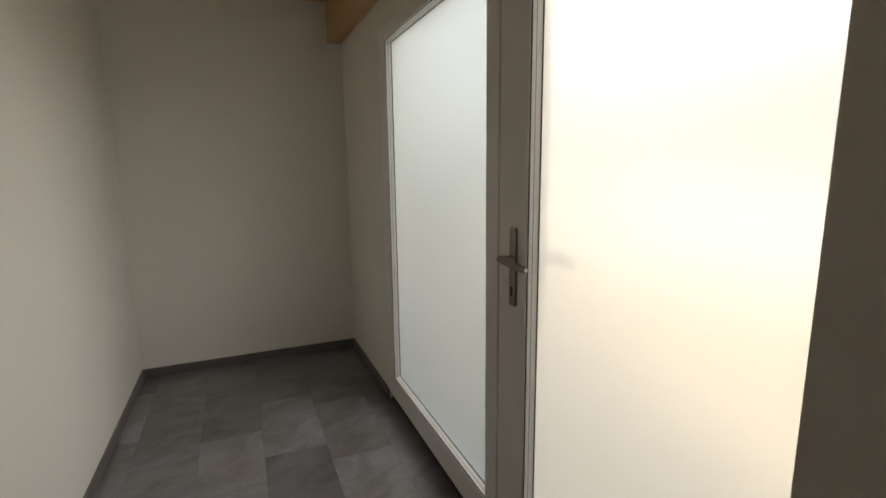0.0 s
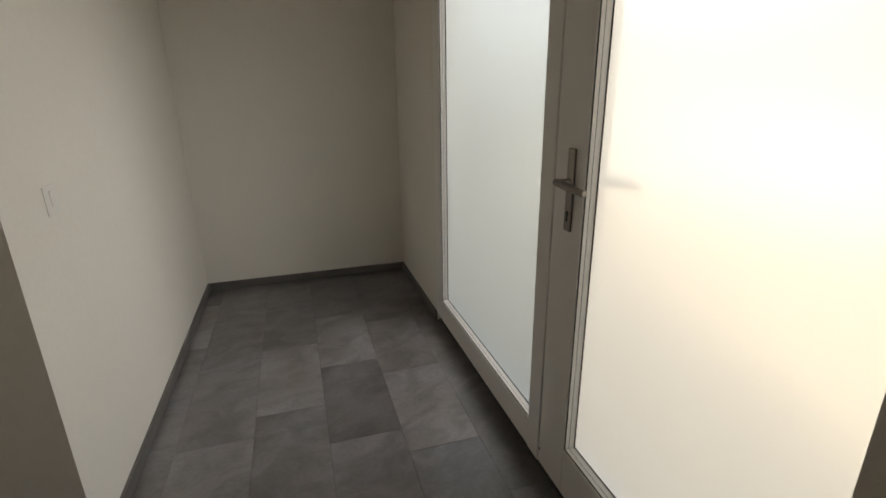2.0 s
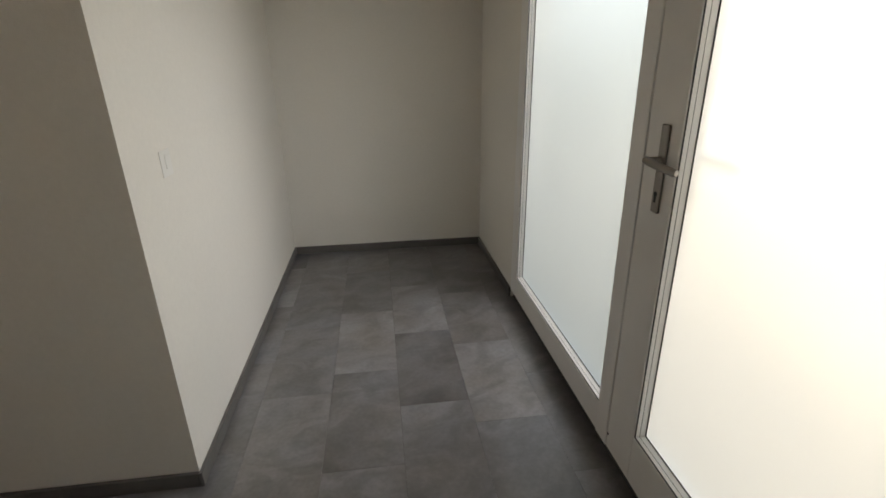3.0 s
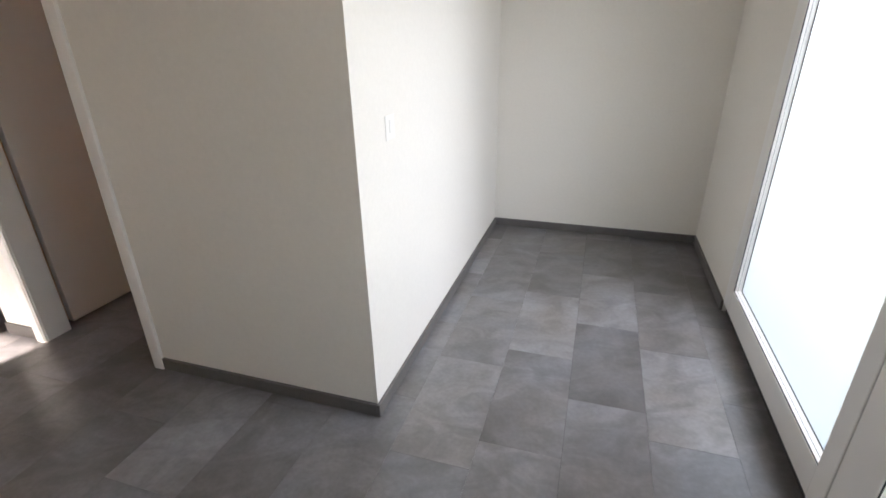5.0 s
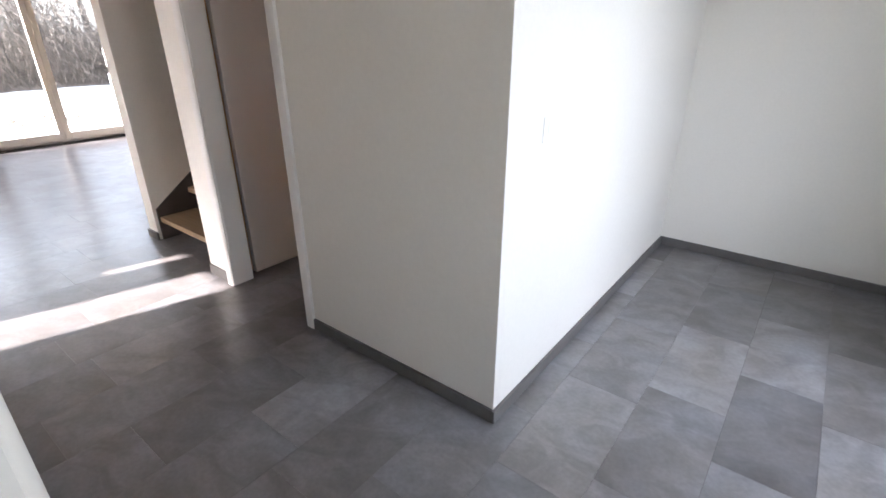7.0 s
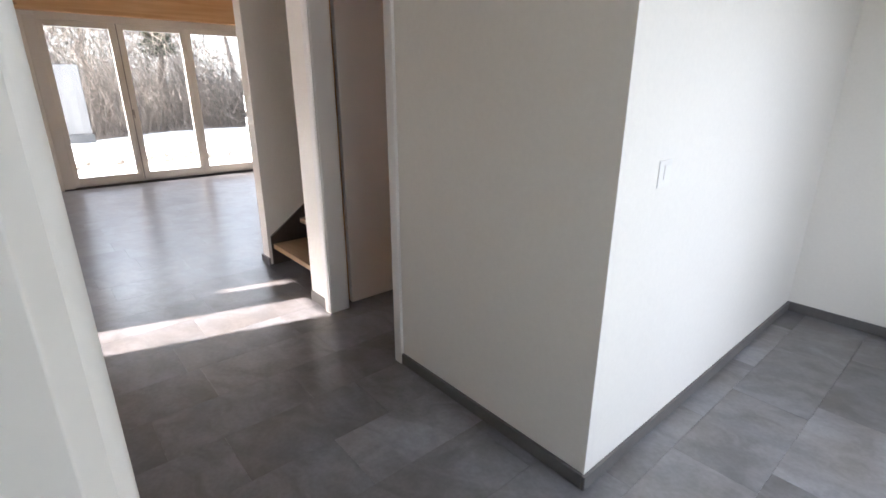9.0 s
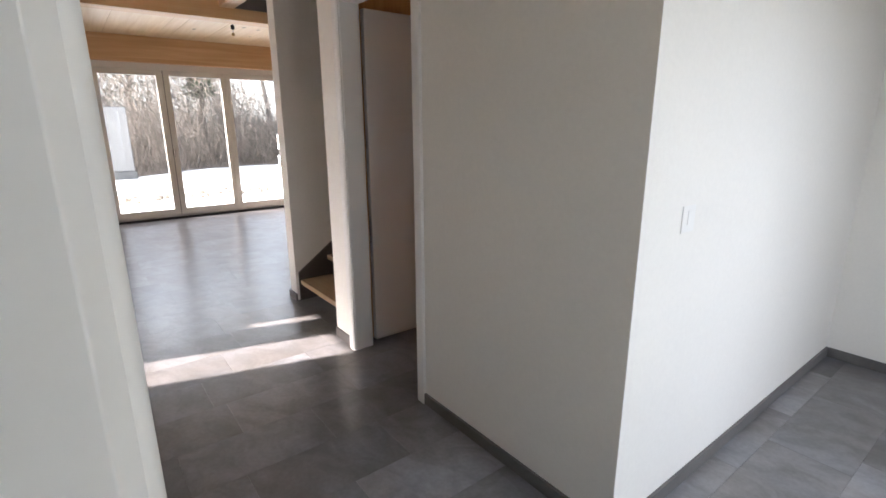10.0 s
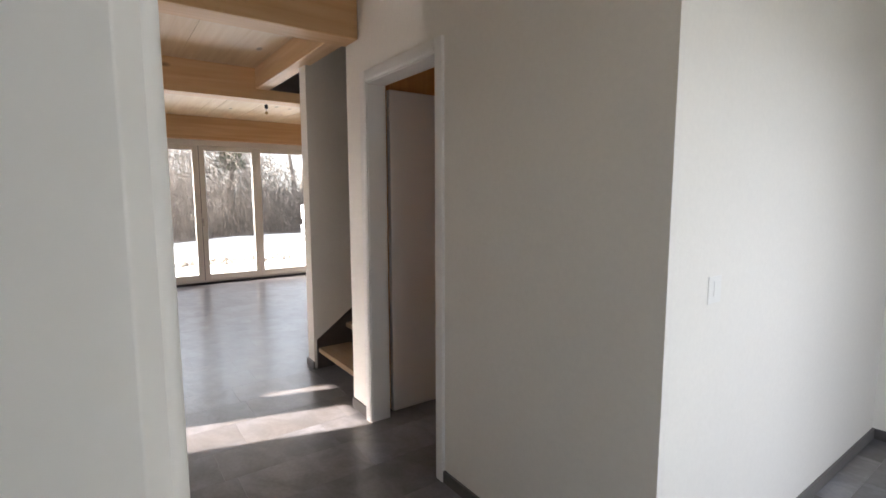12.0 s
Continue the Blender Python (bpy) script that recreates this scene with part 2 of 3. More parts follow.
SOIL = material("soil", (0.22, 0.185, 0.15), 0.95, spots=((5, 0.3, 5),), bump=((12, 0.03),))
CABLE = material("grey cable", (0.3, 0.3, 0.3), 0.5)


def frosted(name, tint, straight):
    """Acid-etched pane: scatters nearly all that passes through it."""
    m = bpy.data.materials.new(name)
    m.use_nodes = True
    n, l = m.node_tree.nodes, m.node_tree.links
    n.remove(n["Principled BSDF"])
    out = n["Material Output"]
    tr = n.new("ShaderNodeBsdfTranslucent")
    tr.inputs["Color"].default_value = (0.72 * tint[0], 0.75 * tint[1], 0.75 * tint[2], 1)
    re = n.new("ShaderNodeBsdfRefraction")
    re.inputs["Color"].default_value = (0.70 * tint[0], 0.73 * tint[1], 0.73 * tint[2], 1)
    re.inputs["Roughness"].default_value = 0.55
    re.inputs["IOR"].default_value = 1.2
    gl = n.new("ShaderNodeBsdfGlossy")
    gl.inputs["Roughness"].default_value = 0.35
    tex = n.new("ShaderNodeTexNoise")
    tex.inputs["Scale"].default_value = 400
    bp = n.new("ShaderNodeBump")
    bp.inputs["Distance"].default_value = 0.0004
    l.new(tex.outputs["Fac"], bp.inputs["Height"])
    l.new(bp.outputs[0], re.inputs["Normal"])
    a = n.new("ShaderNodeMixShader")
    a.inputs[0].default_value = straight
    l.new(tr.outputs[0], a.inputs[1])
    l.new(re.outputs[0], a.inputs[2])
    c = n.new("ShaderNodeMixShader")
    c.inputs[0].default_value = 0.04
    l.new(a.outputs[0], c.inputs[1])
    l.new(gl.outputs[0], c.inputs[2])
    l.new(c.outputs[0], out.inputs["Surface"])
    return m


def clear():
    m = bpy.data.materials.new("clear glass")
    m.use_nodes = True
    n, l = m.node_tree.nodes, m.node_tree.links
    n.remove(n["Principled BSDF"])
    tr = n.new("ShaderNodeBsdfTransparent")
    tr.inputs["Color"].default_value = (0.95, 0.97, 0.96, 1)
    gl = n.new("ShaderNodeBsdfGlossy")
    gl.inputs["Roughness"].default_value = 0.02
    fr = n.new("ShaderNodeFresnel")
    fr.inputs["IOR"].default_value = 1.5
    a = n.new("ShaderNodeMixShader")
    l.new(fr.outputs[0], a.inputs[0])
    l.new(tr.outputs[0], a.inputs[1])
    l.new(gl.outputs[0], a.inputs[2])
    l.new(a.outputs[0], n["Material Output"].inputs["Surface"])
    return m


FROSTED = frosted("frosted glass", (0.955, 0.945, 0.935), 0.66)
# tinted darker than the door pane: the dimmer view behind put into the glass
FROSTED_FIXED = frosted("dimmed greenish frosted glass", (0.73, 0.755, 0.77), 0.70)
CLEAR = clear()


# ---------------------------------------------------------------- helpers for meshes
def add_box(bm, x0, x1, y0, y1, z0, z1, bevel=0.0, seg=2):
    vs = [bm.verts.new((x, y, z)) for x in (x0, x1) for y in (y0, y1) for z in (z0, z1)]
    idx = ((0, 1, 3, 2), (4, 6, 7, 5), (0, 4, 5, 1), (2, 3, 7, 6), (0, 2, 6, 4), (1, 5, 7, 3))
    fs = [bm.faces.new([vs[i] for i in f]) for f in idx]
    if bevel:
        es = list({e for f in fs for e in f.edges})
        bmesh.ops.bevel(bm, geom=es, offset=bevel, segments=seg, profile=0.5, affect="EDGES")
    return bm


def boxes(*rows, bevel=0.0, seg=2):
    bm = bmesh.new()
    for r in rows:
        add_box(bm, *r, bevel=bevel, seg=seg)
    return bm


def extrude_profile(bm, profile, a, b, place):
    """A prism: profile points (u, v) at lengths a and b, put in space by place(u, v, s)."""
    lo = [bm.verts.new(place(u, v, a)) for u, v in profile]
    hi = [bm.verts.new(place(u, v, b)) for u, v in profile]
    k = len(profile)
    for i in range(k):
        bm.faces.new((lo[i], lo[(i + 1) % k], hi[(i + 1) % k], hi[i]))
    bm.faces.new(lo)
    bm.faces.new(hi)
    return bm


def tube(bm, pts, radii, sides=8):
    """A round bar through points."""
    rings = []
    for i, p in enumerate(pts):
        p = Vector(p)
        d = (Vector(pts[min(i + 1, len(pts) - 1)]) - Vector(pts[max(i - 1, 0)])).normalized()
        u = d.orthogonal().normalized()
        w = d.cross(u)
        rings.append([bm.verts.new(p + radii[i] * (u * math.cos(2 * math.pi * k / sides) + w * math.sin(2 * math.pi * k / sides))) for k in range(sides)])
    for r0, r1 in zip(rings, rings[1:]):
        for k in range(sides):
            bm.faces.new((r0[k], r0[(k + 1) % sides], r1[(k + 1) % sides], r1[k]))
    bm.faces.new(rings[0][::-1])
    bm.faces.new(rings[-1])
    return bm


def mesh_of(name, bm, mat, smooth=False):
    bmesh.ops.recalc_face_normals(bm, faces=bm.faces)
    me = bpy.data.meshes.new(name)
    bm.to_mesh(me)
    bm.free()
    me.materials.append(mat)
    if smooth:
        for p in me.polygons:
            p.use_smooth = True
        me.set_sharp_from_angle(angle=radians(40))
    return me


def part(name, bm, mat, parent, label="", smooth=False):
    ob = new(name, mesh_of(name, bm, mat, smooth))
    ob.parent = parent
    if label:
        tagged(ob, label)
    return ob


def thing(name, bm, mat, label, category, group="", kind="", smooth=False):
    return tagged(new(name, mesh_of(name, bm, mat, smooth)), label, category, group, kind)


def holder(name, label, category, at=(0, 0, 0), group="", kind=""):
    e = new(name)
    e.location = at
    e.empty_display_size = 0.1
    return tagged(e, label, category, group, kind)


# ---------------------------------------------------------------- plan, in metres
CEIL = 2.585           # underside of the ceiling boards
BEAM = 2.315           # underside of the beams
EAST = 1.479           # inner face of the wall with the frosted glazing
BACK = 4.285           # end wall of the entry niche
FRONT = 0.743          # hall face of the wall with the doorway that the camera stands in
SIDE = -0.010          # niche side wall
CORE = 2.008           # wall with the inner door
WEST = -7.591           # garden glazing
SOUTH = -2.2
NORTH = 4.6

# ---------------------------------------------------------------- walls
W = "white plastered interior wall with fine grain"
thing("wall_niche_side", boxes((-0.132, SIDE, CORE + 0.12, BACK, 0, CEIL)), PLASTER, W, "wall", kind="structure")
thing("wall_niche_end", boxes((-1.03, 1.66, BACK, BACK + 0.15, 0, CEIL)), PLASTER, W, "wall", kind="structure")
core = thing("wall_core", boxes((-1.14, SIDE, CORE, CORE + 0.12, 0, CEIL), (-1.90, -1.14, CORE, CORE + 0.12, 2.09, CEIL), (-2.0, -1.90, CORE, CORE + 0.12, 0, CEIL)), PLASTER, "white plastered wall beside the inner doorway", "wall", kind="structure")
thing("wall_stair_east", boxes((-2.147, -2.0, CORE, NORTH, 0, 4.9)), PLASTER, "white plastered wall end beside the staircase", "wall", kind="structure")
thing("wall_stair_west", boxes((-3.122, -2.990, 2.052, NORTH, 0, 4.9), bevel=0.003, seg=1), PLASTER, "slim white plastered wall along the staircase", "wall", kind="structure")
thing("wall_east", boxes((EAST, 1.66, 3.292, BACK, 0, CEIL), (EAST, 1.66, 0.74, 3.292, 2.163, CEIL), (EAST, 1.66, SOUTH, 0.74, 0, CEIL)), PLASTER, "white plastered outer wall round the frosted glazing", "wall", kind="structure")
thing("wall_doorway", boxes((-1.75, 0.329, 0.615, FRONT - 0.016, 0, CEIL), (0.329, 1.298, 0.615, FRONT - 0.016, 2.10, CEIL), (1.298, EAST, SOUTH, 0.875, 0, CEIL)), PLASTER, "white plastered wall around the doorway", "wall", kind="structure")
thing("wall_side_room", boxes((-1.87, -1.75, SOUTH, FRONT - 0.016, 0, CEIL)), PLASTER, W, "wall", kind="structure")
thing("wall_south", boxes((WEST - 0.2, -3.845, SOUTH - 0.15, SOUTH, 0, CEIL), (-3.845, -3.725, SOUTH - 0.15, SOUTH, 0, 1.72), (-3.845, -3.725, SOUTH - 0.15, SOUTH, 1.99, CEIL), (-3.725, -3.440, SOUTH - 0.15, SOUTH, 0, CEIL), (-3.440, -3.058, SOUTH - 0.15, SOUTH, 1.965, CEIL), (-3.058, 1.66, SOUTH - 0.15, SOUTH, 0, CEIL)), PLASTER, W, "wall", kind="structure")
thing("wall_west", boxes((WEST - 0.2, WEST, SOUTH, 1.03, 0, CEIL), (WEST - 0.2, WEST, 3.83, NORTH, 0, CEIL), (WEST - 0.2, WEST, 1.03, 3.83, 2.205, CEIL)), PLASTER, "white plastered wall round the garden windows", "wall", kind="structure")
thing("wall_north", boxes((WEST - 0.2, -1.70, NORTH + 0.001, NORTH + 0.15, 0, 4.9), (-1.70, -1.3, NORTH + 0.001, NORTH + 0.15, 0, 1.35), (-1.70, -1.3, NORTH + 0.001, NORTH + 0.15, 2.05, 4.9), (-1.3, 1.66, NORTH + 0.001, NORTH + 0.15, 0, 4.9)), PLASTER, W, "wall", kind="structure")
thing("wall_upper_front", boxes((-4.09, -2.147, 1.98, 2.098, CEIL + 0.002, 4.9), (-4.27, -4.09, 1.98, NORTH, CEIL + 0.002, 4.9)), PLASTER, W, "wall", kind="structure")

# skirting, 60 mm high
SK = "grey skirting board along the wall foot"


def skirting(name, *rows):
    thing(name, boxes(*rows, bevel=0.003, seg=2), SKIRTING, SK, "skirting", kind="structure")


LINING = "honey-coloured spruce lining of the small room"
thing("small_room_lining", boxes((-1.06, -1.03, CORE + 0.122, NORTH, 0, CEIL), (-1.998, -1.985, CORE + 0.122, NORTH, 0, CEIL), (-1.985, -1.70, BACK, NORTH, 0, CEIL), (-1.3, -1.06, BACK, NORTH, 0, CEIL), (-1.70, -1.3, BACK, NORTH, 0, 1.35), (-1.70, -1.3, BACK, NORTH, 2.05, CEIL)), LINING_WOOD, LINING, "wall lining", kind="structure")
# added dark sheet on the beam's side, in place of the stairwell's shade
thing("stairwell_shade_sheet", boxes((-4.088, -4.074, 2.10, NORTH, 2.40, 4.88)), STRINGER, "added dark sheet standing in for the stair opening's shade", "fascia", kind="structure")
skirting("baseboard_niche_side", (SIDE, SIDE + 0.014, CORE - 0.014, BACK, 0, 0.060))
skirting("baseboard_core", (-1.102, SIDE, CORE - 0.014, CORE, 0, 0.060))
skirting("baseboard_niche_end", (SIDE + 0.014, EAST, BACK - 0.014, BACK, 0, 0.060))
skirting("baseboard_east", (EAST - 0.014, EAST, 3.294, BACK - 0.014, 0, 0.060))
skirting("baseboard_wall_end", (-2.155, -1.937, CORE - 0.008, CORE, 0, 0.070), (-2.155, -2.147, CORE, 2.10, 0, 0.070))
skirting("baseboard_stair_wall", (-3.136, -2.976, 2.038, 2.052, 0, 0.060), (-3.136, -3.122, 2.052, NORTH, 0, 0.060))
skirting("baseboard_doorway", (-1.75, 0.312, FRONT - 0.016, FRONT - 0.002, 0, 0.060), (1.284, 1.298, SOUTH, 0.875, 0, 0.060))

# ---------------------------------------------------------------- ceiling, beams
bm = bmesh.new()
y = SOUTH
while y < NORTH - 0.01:
    y1 = min(NORTH, 1.34 + 0.6 * (math.floor((y + 0.01 - 1.34) / 0.6) + 1), *([2.098] if y < 2.09 else []))
    g = 0.003
    for x0, x1 in ((WEST, EAST),) if y1 < 2.099 else ((WEST, -4.09), (-2.147, EAST)):
        prof = [(y, CEIL + g), (y + g, CEIL), (y1 - g, CEIL), (y1, CEIL + g), (y1, CEIL + 0.03), (y, CEIL + 0.03)]
        extrude_profile(bm, prof, x0, x1, lambda u, v, s: (s, u, v))
    y = y1
thing("ceiling", bm, BOARD, "pale spruce board ceiling", "ceiling", kind="structure")
thing("ceiling_stairwell", boxes((-4.28, -2.0, 1.98, NORTH + 0.15, 4.9, 5.0)), PLASTER, "white ceiling above the staircase", "ceiling", kind="structure")
thing("roof_cover", boxes((WEST - 0.2, -4.28, SOUTH - 0.15, NORTH + 0.15, CEIL + 0.04, CEIL + 0.2), (-4.28, -2.0, SOUTH - 0.15, 1.98, CEIL + 0.04, CEIL + 0.2), (-2.0, 1.66, SOUTH - 0.15, NORTH, CEIL + 0.04, CEIL + 0.2)), DARK_BASE, "floor slab above the rooms", "slab", kind="structure")

UP0, UP1 = CEIL + 0.202, 5.02
thing("wall_upper_storey", boxes((1.46, 1.66, SOUTH - 0.15, NORTH + 0.15, UP0, UP1), (WEST - 0.2, WEST, SOUTH - 0.15, NORTH + 0.15, UP0, UP1), (WEST, 1.46, SOUTH - 0.15, SOUTH + 0.05, UP0, UP1), (WEST, 1.46, NORTH + 0.152, NORTH + 0.35, UP0, UP1)), RENDER, "white rendered outer wall of the upper storey", "wall", kind="structure")
thing("roof", boxes((WEST - 0.4, 1.86, SOUTH - 0.35, NORTH + 0.55, UP1 + 0.002, UP1 + 0.25)), DARK_BASE, "dark flat roof of the house", "roof", kind="structure")


def beam(name, x0, x1, y0, y1, z0, z1, mat, label):
    thing(name, boxes((x0, x1, y0, y1, z0, z1), bevel=0.006, seg=2), mat, label, "beam")


beam("ceiling_beam", -2.147, -1.967, SOUTH, CORE - 0.002, BEAM, CEIL, BEAM_Y, "honey-coloured glued spruce ceiling beam ending at the white wall")
beam("ceiling_beam", -4.27, -4.09, SOUTH, NORTH, 2.302, CEIL, BEAM_Y, "honey-coloured glued spruce ceiling beam across the living room")
beam("lintel_beam", WEST + 0.002, WEST + 0.14, SOUTH, NORTH, 2.248, CEIL, BEAM_Y, "honey-coloured spruce lintel beam over the garden windows")
beam("trimmer_beam", -4.09, -2.147, 1.972, 2.098, 2.395, CEIL, BEAM_X, "pale spruce trimmer beam at the stair opening")
beam("wall_plate_beam", 1.378, EAST - 0.001, 0.876, BACK, BEAM, CEIL, BEAM_Y, "honey-coloured spruce beam above the frosted glazing")

# ---------------------------------------------------------------- frosted entrance glazing
win = holder("window_1", "white-framed entrance glazing with a frosted fixed pane", "window", kind="structure")
FX0, FX1 = EAST - 0.004, 1.565
part("window_frame", boxes((FX0, FX1, 3.175, 3.290, 0.052, 2.160), (FX0, FX1, 2.011, 3.175, 0.052, 0.180), (FX0, FX1, 2.011, 3.175, 2.094, 2.160), bevel=0.004), FRAME_WHITE, win)
part("post", boxes((FX0 - 0.003, FX1, 1.9215, 2.009, 0.052, 2.160), bevel=0.004), FRAME_WHITE, win)
part("outer_frame", boxes((FX0, FX1, 0.745, 0.80, 0.052, 2.160), (FX0, FX1, 0.80, 1.919, 2.113, 2.160), bevel=0.004), FRAME_WHITE, win)
part("threshold", boxes((FX0 + 0.022, FX1, 0.745, 3.290, 0.0, 0.050)), DARK_BASE, win)
# glazing beads: two small steps and a gasket


def ring(profile, y0, y1, z0, z1, x):
    """A mitred frame: profile points (inset, depth) run round the rectangle."""
    bm1 = bmesh.new()
    loops = [[bm1.verts.new((x + d, y, z)) for y, z in ((y0 + u, z0 + u), (y1 - u, z0 + u), (y1 - u, z1 - u), (y0 + u, z1 - u))] for u, d in profile]
    for l0, l1 in zip(loops, loops[1:] + loops[:1]):
        for i in range(4):
            bm1.faces.new((l0[i], l0[(i + 1) % 4], l1[(i + 1) % 4], l1[i]))
    return bm1


def bead(parent, y0, y1, z0, z1, x):
    part("gasket", ring([(0.0003, 0.0072), (0.0003, 0.0032), (0.0016, 0.0032), (0.0016, 0.0072)], y0, y1, z0, z1, x), GASKET, parent)
    part("glazing_bead", ring([(0.0005, 0.0185), (0.0005, 0.0075), (0.0020, 0.0075), (0.0048, 0.0170), (0.0042, 0.0185)], y0, y1, z0, z1, x), FRAME_WHITE, parent)
    part("glazing_bead", ring([(0.0005, 0.0350), (0.0005, 0.0200), (0.0055, 0.0200), (0.0090, 0.0335), (0.0084, 0.0350)], y0, y1, z0, z1, x), FRAME_WHITE, parent)
    part("gasket", ring([(0.0003, 0.0199), (0.0003, 0.0187), (0.0040, 0.0187), (0.0040, 0.0199)], y0, y1, z0, z1, x), GASKET, parent)
    part("gasket", ring([(0.0003, 0.0380), (0.0003, 0.0352), (0.0115, 0.0352), (0.0115, 0.0380)], y0, y1, z0, z1, x), GASKET, parent)


bead(win, 2.011, 3.175, 0.180, 2.094, FX0)
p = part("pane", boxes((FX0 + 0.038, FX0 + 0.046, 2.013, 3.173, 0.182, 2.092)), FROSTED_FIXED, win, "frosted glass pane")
p.visible_shadow = False

door = holder("door_1", "closed white entrance door with a frosted glass pane", "door", kind="structure")
DX0 = FX0 - 0.001
part("stile", boxes((DX0, FX1 - 0.01, 1.754, 1.9185, 0.056, 2.111), bevel=0.004), FRAME_WHITE, door)
part("stile", boxes((DX0, FX1 - 0.01, 0.803, 0.90, 0.056, 2.111), bevel=0.004), FRAME_WHITE, door)
part("rail", boxes((DX0, FX1 - 0.01, 0.90, 1.754, 0.056, 0.238), bevel=0.004), FRAME_WHITE, door)
part("rail", boxes((DX0, FX1 - 0.01, 0.90, 1.754, 1.993, 2.111), bevel=0.004), FRAME_WHITE, door)
bead(door, 0.90, 1.754, 0.238, 1.993, DX0)
p = part("pane", boxes((DX0 + 0.038, DX0 + 0.046, 0.902, 1.752, 0.240, 1.991)), FROSTED, door, "frosted glass pane")


def door_handle(parent, side, x):
    """Long plate with lever and key cylinder; side -1 faces the hall, +1 the outside."""
    yc = 1.820
    pl = part("handle_plate", boxes((min(x, x + side * 0.009), max(x, x + side * 0.009), yc - 0.0175, yc + 0.0175, 0.997, 1.245), bevel=0.004, seg=3), STEEL, parent, "brushed steel long plate", True)
    b = bmesh.new()
    tube(b, [(x + side * 0.008, yc, 1.148), (x + side * 0.045, yc, 1.148)], [0.0105, 0.0105], 14)
    tube(b, [(x + side * 0.046, yc + 0.013, 1.148), (x + side * 0.047, yc + 0.009, 1.148), (x + side * 0.050, yc - 0.03, 1.147), (x + side * 0.052, yc - 0.08, 1.145), (x + side * 0.049, yc - 0.132, 1.142), (x + side * 0.047, yc - 0.140, 1.142), (x + side * 0.046, yc - 0.142, 1.142)], [0.006, 0.011, 0.0115, 0.0110, 0.0105, 0.008, 0.002], 14)
    part("lever", b, STEEL, pl, "brushed steel lever", True)
    b = bmesh.new()
    tube(b, [(x + side * 0.006, yc, 1.052), (x + side * 0.0105, yc, 1.052)], [0.0075, 0.0075], 14)
    add_box(b, min(x + side * 0.006, x + side * 0.0105), max(x + side * 0.006, x + side * 0.0105), yc - 0.0045, yc + 0.0045, 1.028, 1.049)
    part("key_cylinder", b, GASKET, pl, "", True)


door_handle(door, -1, DX0)
door_handle(door, 1, FX1 - 0.01)
b = bmesh.new()
tube(b, [(DX0 - 0.001, 1.911, 0.116), (DX0 + 0.004, 1.911, 0.116)], [0.005, 0.005], 12)
part("drain_plug", b, GASKET, door, "", True)

# ---------------------------------------------------------------- inner doorways


def casing_set(parent, x0, x1, top, y_face, side, width, y_back):
    """Lining and casing of a doorway in a wall along x. side: -1 where the hall lies towards -y of y_face."""
    t = 0.035
    ya, yb = sorted((y_face, y_back))
    part("lining", boxes((x0 - t + 0.001, x0, ya, yb, 0, top), bevel=0.002, seg=1), LACQUER, parent)
    part("lining", boxes((x1, x1 + t - 0.001, ya, yb, 0, top), bevel=0.002, seg=1), LACQUER, parent)
    part("lining", boxes((x0 - t + 0.001, x1 + t - 0.001, ya, yb, top, top + t - 0.001), bevel=0.002, seg=1), LACQUER, parent)
    th = 0.016
    s = side
    r = 0.006
    prof = [(0.004, 0), (0.004, th * 0.55), (0.010, th * 0.55), (0.014, th - r * 0.3), (0.020, th), (width - r, th), (width - r * 0.3, th - r * 0.3), (width, th - r), (width, 0)]
    bm1 = bmesh.new()
    extrude_profile(bm1, prof, 0, top + width, lambda u, v, z: (x0 - u, y_face + s * v, z))
    part("casing", bm1, LACQUER, parent, "", True)
    bm1 = bmesh.new()
    extrude_profile(bm1, prof, 0, top + width, lambda u, v, z: (x1 + u, y_face + s * v, z))
    part("casing", bm1, LACQUER, parent, "", True)
    bm1 = bmesh.new()
    extrude_profile(bm1, prof, x0 - 0.004, x1 + 0.004, lambda u, v, q: (q, y_face + s * v, top + u))
    part("casing", bm1, LACQUER, parent, "", True)


d2 = holder("door_2", "white inner door standing open in its white cased doorway", "door", kind="structure")
casing_set(d2, -1.868, -1.170, 2.050, CORE - 0.001, -1, 0.068, CORE + 0.12)
part("leaf", boxes((-1.955, -1.915, 2.180, 2.87, 0.008, 2.045), bevel=0.004), LACQUER, d2, "white lacquered door leaf standing open")

d3 = holder("door_frame", "white lacquered door lining with a stepped rounded edge", "door frame", kind="structure")
LX = 0.408
FR = FRONT - 0.006
# a flat face, a narrow slanted strip, then a rounded edge
prof = [(0.330, 0.60), (LX, 0.60), (LX, 0.7095), (LX - 0.0006, 0.7108), (LX - 0.0018, 0.7118), (LX - 0.0250, 0.7255)]
prof += [(LX - 0.0430 + 0.0180 * math.cos(radians(a)), 0.7255 + (FR - 0.7255) * math.sin(radians(a))) for a in range(10, 91, 8)]
prof += [(LX - 0.095, FR), (LX - 0.095, FRONT - 0.0155), (0.330, FRONT - 0.0155)]
bm = bmesh.new()
extrude_profile(bm, prof, 0, 2.065, lambda u, v, q: (u, v, q))
part("lining", bm, LACQUER_SHADED, d3)
part("head", boxes((0.330, 1.298, 0.60, FRONT - 0.0165, 2.065, 2.10), bevel=0.002, seg=1), LACQUER, d3)

# ---------------------------------------------------------------- switch
sw = holder("light_switch", "flat white light switch on the white wall", "switch")
cover = part("cover_frame", boxes((SIDE + 0.0005, SIDE + 0.0035, 2.243, 2.325, 1.066, 1.154), bevel=0.0015), SWITCH, sw)
part("rocker", boxes((SIDE + 0.0035, SIDE + 0.0055, 2.275, 2.318, 1.090, 1.138), bevel=0.001), SWITCH, cover)

